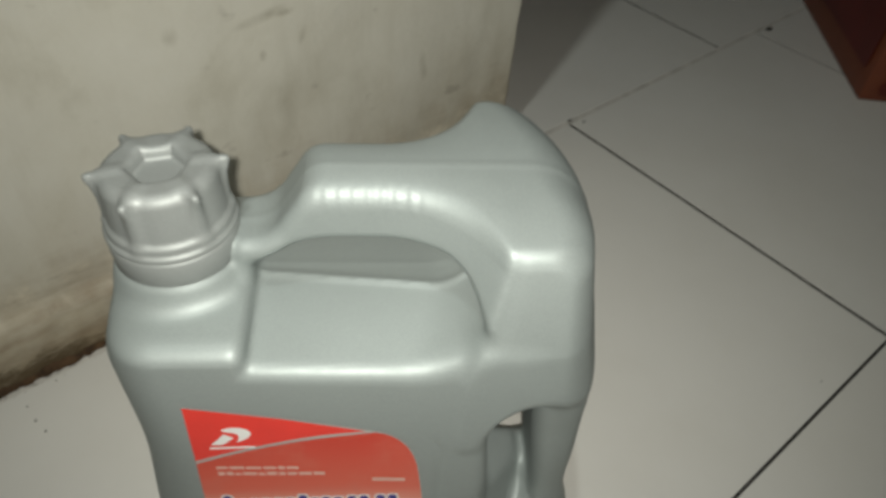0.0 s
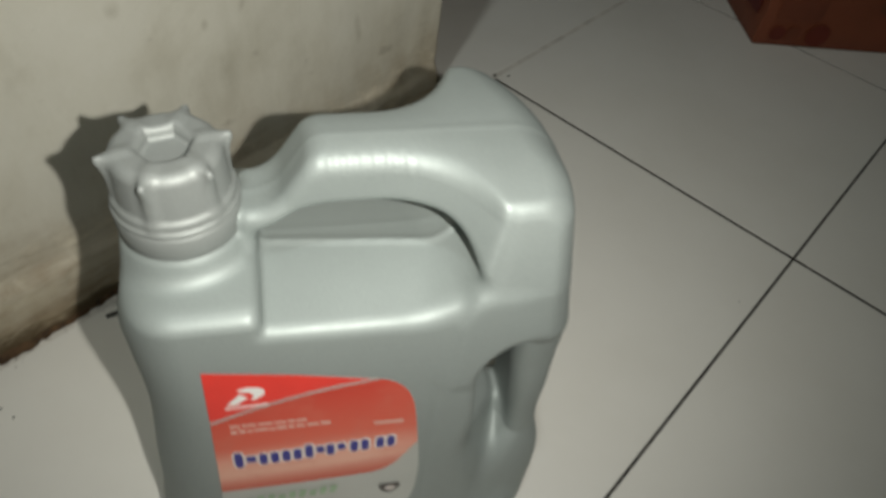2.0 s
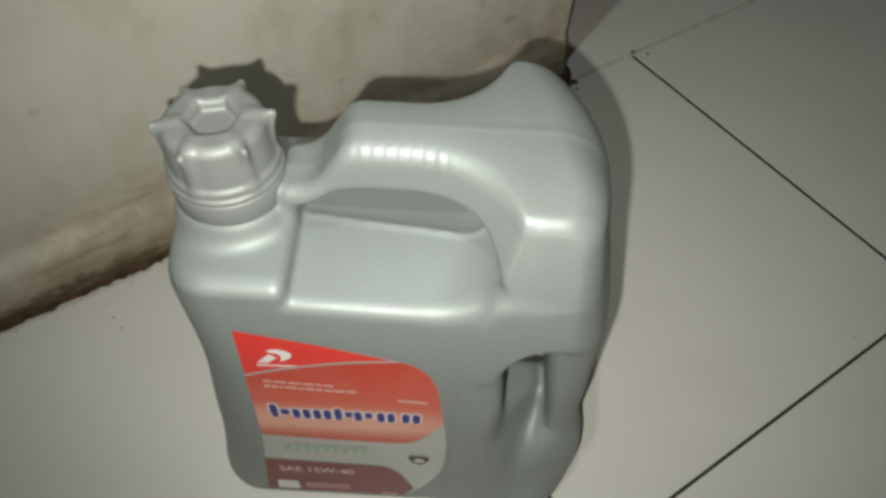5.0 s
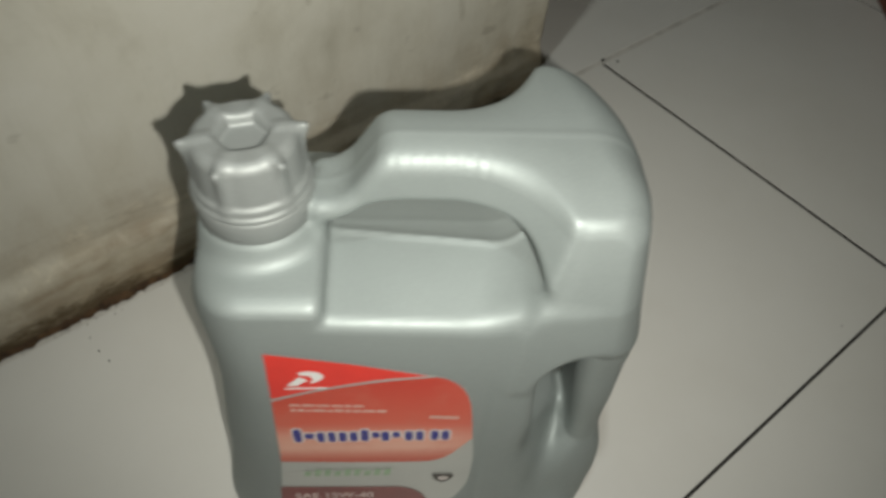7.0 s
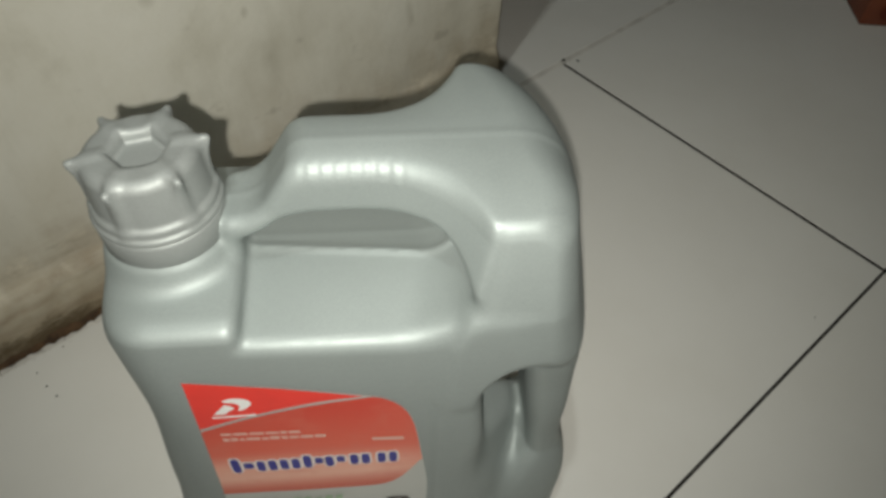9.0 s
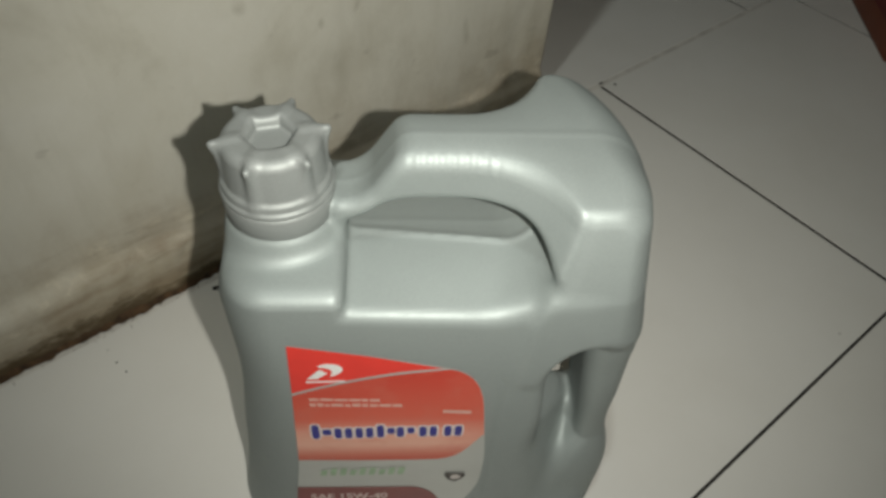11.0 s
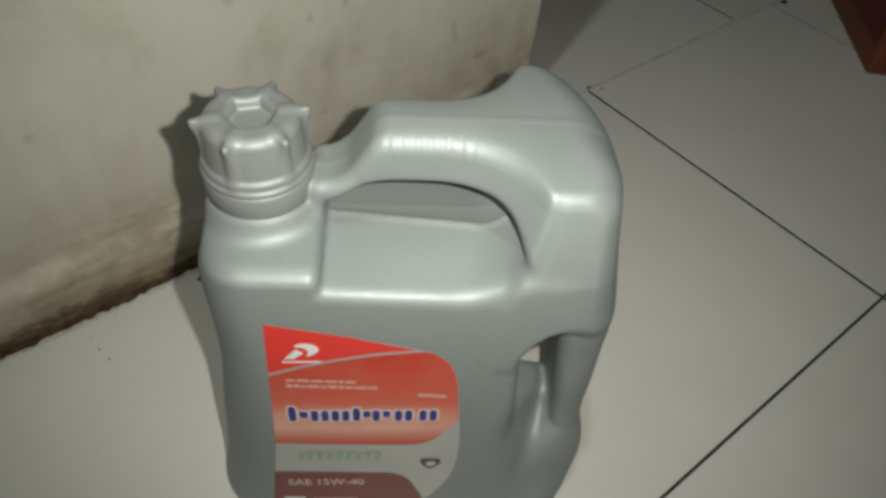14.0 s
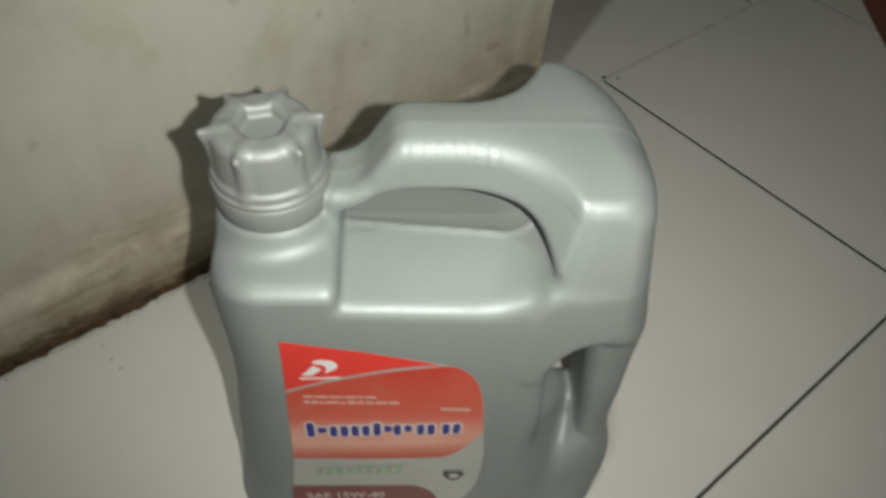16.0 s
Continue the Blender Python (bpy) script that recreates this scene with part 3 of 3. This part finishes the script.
    # two lines of small print
    for u0, u1, w, h in ((-0.0690, -0.0290, 0.1668, 0.0030), (-0.0690, -0.0190, 0.1612, 0.0034)):
        words = random.Random(int(w * 1e4))
        u = u0
        while u < u1 - 0.003:
            e = min(u1, u + words.uniform(0.0025, 0.0070))
            slip = -0.002 * (u - u0) / (u1 - u0)
            print_piece("small_print", bar(u, w + slip, e, w + slip - 0.0003, h * words.uniform(0.7, 1.0)), 0.0009, PALE_INK, label)
            u = e + 0.0008
    print_piece("small_print", bar(0.0035, 0.1522, 0.0195, 0.1508, 0.0034), 0.0009, PALE_INK, label)
    # the brand word as plain blue strokes on a paler ground
    strokes = [(-0.0705, 0.0044, 0.0158), (-0.0645, 0.0052, 0.0066)]
    for k, u in enumerate((-0.0578, -0.0458, -0.0336, -0.0222, -0.0092, 0.0052)):
        tall = 0.0142 if k == 2 else 0.0116
        strokes += [(u, 0.0043, tall), (u + 0.0060, 0.0043, 0.0069 if k in (2, 3) else 0.0116)]
    for u, wd, ht in strokes:
        base = 0.1258 + (0.0040 if ht < 0.007 else 0.0) + 0.0010 * (u + 0.07) / 0.085
        for grow, lift, ink, name in ((0.0011, 0.0009, PEACH_INK, "word_outline"), (0.0, 0.0012, BLUE_INK, "word_shape")):
            print_piece(name, [(u + wd / 2 + x, base + ht / 2 + y) for x, y in rounded(wd + 2 * grow, ht + 2 * grow)], lift, ink, label)
    for i in range(9):
        u = -0.0700 + i * 0.0060
        h = 0.0092 if i % 3 else 0.0070
        print_piece("green_print", [(u, 0.0785), (u + 0.0036, 0.0784), (u + 0.0052, 0.0784 + h), (u + 0.0014, 0.0785 + h)], 0.0009, GREEN_INK, label)
    print_piece("shield", [(0.0085, 0.0790), (0.0205, 0.0785), (0.0215, 0.0745), (0.0185, 0.0690), (0.0148, 0.0660), (0.0110, 0.0690), (0.0080, 0.0745)], 0.0009, DARK_INK, label, "small dark shield emblem")
    print_piece("shield_disc", arc(0.0150, 0.0735, 0.0034, 0.0034, 0, 340, 12), 0.0012, SILVER_INK, label)
    lettering("grade_text", "SAE 15W-40", -0.0785, 0.0440, 0.0078, 0.0009, WARM_INK, label, 0.84)
    print_piece("small_print", [(-0.0120, 0.0105), (-0.0010, 0.0110), (0.0005, 0.0140), (-0.0110, 0.0135)], 0.0009, PALE_INK, label)
    print_piece("white_patch", [(-0.0840, 0.0120), (-0.0690, 0.0120), (-0.0685, 0.0265), (-0.0830, 0.0265)], 0.0009, WHITE_INK, label)
    for w in (0.0215, 0.0165):
        print_piece("small_print", bar(-0.0640, w, -0.0330, w, 0.0030), 0.0009, PALE_INK, label)
    jug.matrix_world = pose(ORIGIN[0], ORIGIN[1], 0.0005, 0, 0, EU_ANGLE)
    return jug


build_jug()


# ---------------------------------------------------------------- carton
def build_carton():
    box = tagged(new("carton"), "printed red cardboard carton standing on the tiles", "box")
    W, D, H = 0.228, 0.30, 0.21
    bm = bmesh.new()
    bmesh.ops.create_cube(bm, size=1, matrix=Matrix.Translation((W / 2, D / 2, H / 2)) @ Matrix.Diagonal((W, D, H, 1)))
    bmesh.ops.subdivide_edges(bm, edges=list(bm.edges), cuts=6, use_grid_fill=True)
    for v in bm.verts:
        k = noise.noise(v.co * 9) * 0.0025
        v.co += Vector((k, k, 0)) if 0.01 < v.co.z < H - 0.01 else Vector((0, 0, 0))
    sharp = [e for e in bm.edges if len(e.link_faces) == 2 and e.calc_face_angle() > 1.2]
    bmesh.ops.bevel(bm, geom=sharp, offset=0.002, segments=2, affect="EDGES", profile=0.5)
    part("shell", bm_mesh("shell", bm, CARTON, True), box)

    def patch(name, outline, material, lift=0.0026, label=""):
        bm = bmesh.new()
        bm.faces.new([bm.verts.new((x, -lift, z)) for x, z in outline])
        me = bm_mesh(name, bm, material)
        if me.polygons[0].normal.y > 0:
            me.flip_normals()
        return part(name, me, box, label)

    patch("brand_panel", bar(0.014, 0.088, 0.118, 0.088, 0.095), CARTON_DARK, label="dark red printed panel")
    swoosh = arc(0.062, 0.128, 0.014, 0.034, 195, 300, 8) + arc(0.064, 0.130, 0.010, 0.030, 300, 195, 8)
    patch("print_mark", swoosh, CARTON, 0.0030)
    patch("print_mark", [(0.074, 0.100), (0.079, 0.100), (0.088, 0.150), (0.082, 0.150)], CARTON, 0.0030)
    patch("print_mark", [(0.088, 0.104), (0.092, 0.104), (0.100, 0.150), (0.095, 0.150)], CARTON, 0.0030)
    patch("print_bar", bar(0.015, 0.042, 0.080, 0.044, 0.030), CARTON_RUST, label="faint rust-red printed bar")
    patch("print_disc", arc(0.028, 0.020, 0.011, 0.011, 0, 340, 18), CARTON_DARK)
    patch("print_square", bar(0.042, 0.010, 0.060, 0.010, 0.020), CARTON_RUST)
    patch("print_disc", arc(0.087, 0.0205, 0.017, 0.0165, 0, 345, 22), CARTON_DARK)
    patch("print_smudge", arc(0.178, 0.072, 0.026, 0.017, 0, 345, 22), CARTON_SMUDGE)
    box.matrix_world = pose(0.1835, 0.3535, 0.001, 0, 0, 44.4)
    me = block("side_print", (-0.0032, 0.016, 0.036), (-0.0026, D - 0.010, H - 0.010), CARTON_DEEP)
    part("side_print", me, box, "dark red printed side")
    return box


build_carton()


# ---------------------------------------------------------------- dirt on the floor
def crumbs(name, spots, material, label, seed):
    rnd = random.Random(seed)
    bm = bmesh.new()
    for x, y, size, flat in spots:
        m = Matrix.Translation((x, y, size * flat * 0.4)) @ Matrix.Rotation(rnd.uniform(0, 6), 4, "Z") @ Matrix.Diagonal((size, size * rnd.uniform(0.6, 1), size * flat, 1))
        b = bmesh.ops.create_icosphere(bm, subdivisions=1, radius=0.5, matrix=m)
        for v in b["verts"]:
            v.co += Vector((rnd.uniform(-1, 1), rnd.uniform(-1, 1), 0)) * size * 0.12
    ob = new(name, bm_mesh(name, bm, material))
    return tagged(ob, label, "dirt", kind="stuff")


def dirt_band():
    """A low ragged bank of damp dirt where the wall meets the floor, and round its end."""
    turn = (WALL_END - 0.007) - ROOM[2]
    verts, faces = [], []
    ss = np.arange(turn - 1.0, turn + 0.060, 0.0022)
    for s in ss:
        x, y, nx, ny = path_point(s)
        foot = fillet(0, s) * (1 - 0.85 * max(0.0, ny))
        k = 0.45 + 0.5 * noise.noise((s * 11, 0, 1)) + 0.40 * noise.noise((s * 47, 3, 1))
        k += 0.35 * noise.noise((s * 150, 5, 1)) + 0.20 * noise.noise((s * 330, 6, 1)) + 0.8 * float(smoothstep(turn - 0.06, turn + 0.01, s))
        out = 0.001 + 0.0060 * max(0.0, k) ** 1.4
        high = 0.002 + 0.004 * max(0.1, k)
        for o, z in ((-0.007, high + 0.003), (-0.001, high), (0.001 + out * 0.45, high * 0.3), (0.001 + out, 0.0002)):
            verts.append((x + nx * (foot + o), y + ny * (foot + o), z))
    for i in range(len(ss) - 1):
        for j in range(3):
            faces.append((i * 4 + j, i * 4 + j + 1, i * 4 + j + 5, i * 4 + j + 4))
    ob = new("dirt_line", mesh_from("dirt_line", verts, faces, DIRT, True))
    return tagged(ob, "dark brown damp dirt along the foot of the wall", "dirt", kind="stuff")


dirt_band()
rnd = random.Random(4)
spots = []
for i in range(520):
    y = rnd.uniform(-1.0, -0.07)
    if rnd.random() < 0.45 + noise.noise((y * 9, 2, 2)):
        spots.append((abs(rnd.gauss(0, 0.0040)), y, rnd.uniform(0.0006, 0.0015), 0.4))
for i in range(60):
    spots.append((abs(rnd.gauss(0, 0.0045)), -0.086 - abs(rnd.gauss(0, 0.050)), rnd.uniform(0.0020, 0.0075), 0.45))
crumbs("dirt_crumbs", spots, DIRT, "brown crumbs of dirt on the tiles by the wall", 2)
crumbs("floor_specks", [(0.019, -0.618, 0.0018, 0.3), (0.035, -0.617, 0.0024, 0.3), (0.048, -0.614, 0.0022, 0.3), (-0.001, 0.004, 0.006, 0.3), (0.0105, 0.017, 0.005, 0.25), (0.0085, 0.424, 0.013, 0.35), (0.386, -0.096, 0.0018, 0.3), (0.015, -0.095, 0.0045, 0.3), (0.013, -0.160, 0.0042, 0.4), (0.014, -0.142, 0.0048, 0.4)], SPECK, "small black specks scattered on the tiles", 3)
dash = new("floor_scrap", block("floor_scrap", (-0.0095, -0.0018, 0), (0.0095, 0.0018, 0.0015), SPECK, 0.0006))
dash.matrix_world = pose(0.0145, -0.511, 0.0005, 0, 0, 76)
tagged(dash, "thin black scrap lying by the wall", "scrap")


# ---------------------------------------------------------------- floor tiles
floor = new("floor", block("floor", (x0, y0, -0.08), (x1, y1, -0.0006), GROUT))
tagged(floor, "white glazed floor tiles with dark dirty joints", "floor", kind="structure")
part("grey_joint", block("grey_joint", (-0.0034, y0, -0.003), (0.0034, y1, -0.0003), GREY_GROUT), floor, "grey cement joint")


def tile_mesh(sx, sy):
    bm = bmesh.new()
    bmesh.ops.create_cube(bm, size=1, matrix=Matrix.Translation((0, 0, -0.004)) @ Matrix.Diagonal((sx, sy, 0.008, 1)))
    up = [e for e in bm.edges if all(v.co.z > -0.001 for v in e.verts)]
    bmesh.ops.bevel(bm, geom=up, offset=0.0004, segments=2, affect="EDGES", profile=0.5)
    return bm_mesh("tile", bm, TILE)


meshes = {}


def lay(xa, xb, ya, yb):
    key = (round(xb - xa, 4), round(yb - ya, 4))
    if key not in meshes:
        meshes[key] = tile_mesh(*key)
    ob = part("tile", meshes[key], floor)
    ob.location = ((xa + xb) / 2, (ya + yb) / 2, 0)


def gap_x(i):      # half width of the joint at x = i * T
    return 0.0035 if i == 0 else 0.0013


def gap_y(j):      # half width of the joint at y = j * T
    return {0: 0.0021, -1: 0.0016, 1: 0.0013}.get(j, 0.0012)


for i in range(0, 7):
    for j in range(-7, 6):
        lay(i * T + gap_x(i), (i + 1) * T - gap_x(i + 1), j * T + gap_y(j), (j + 1) * T - gap_y(j + 1))
for i in range(-6, 0):
    for j in range(-8, 6):
        ya = 0.313 + j * T
        lay(i * T + gap_x(i), (i + 1) * T - gap_x(i + 1), max(ya + 0.0019, y0), min(ya + T - 0.0019, y1))
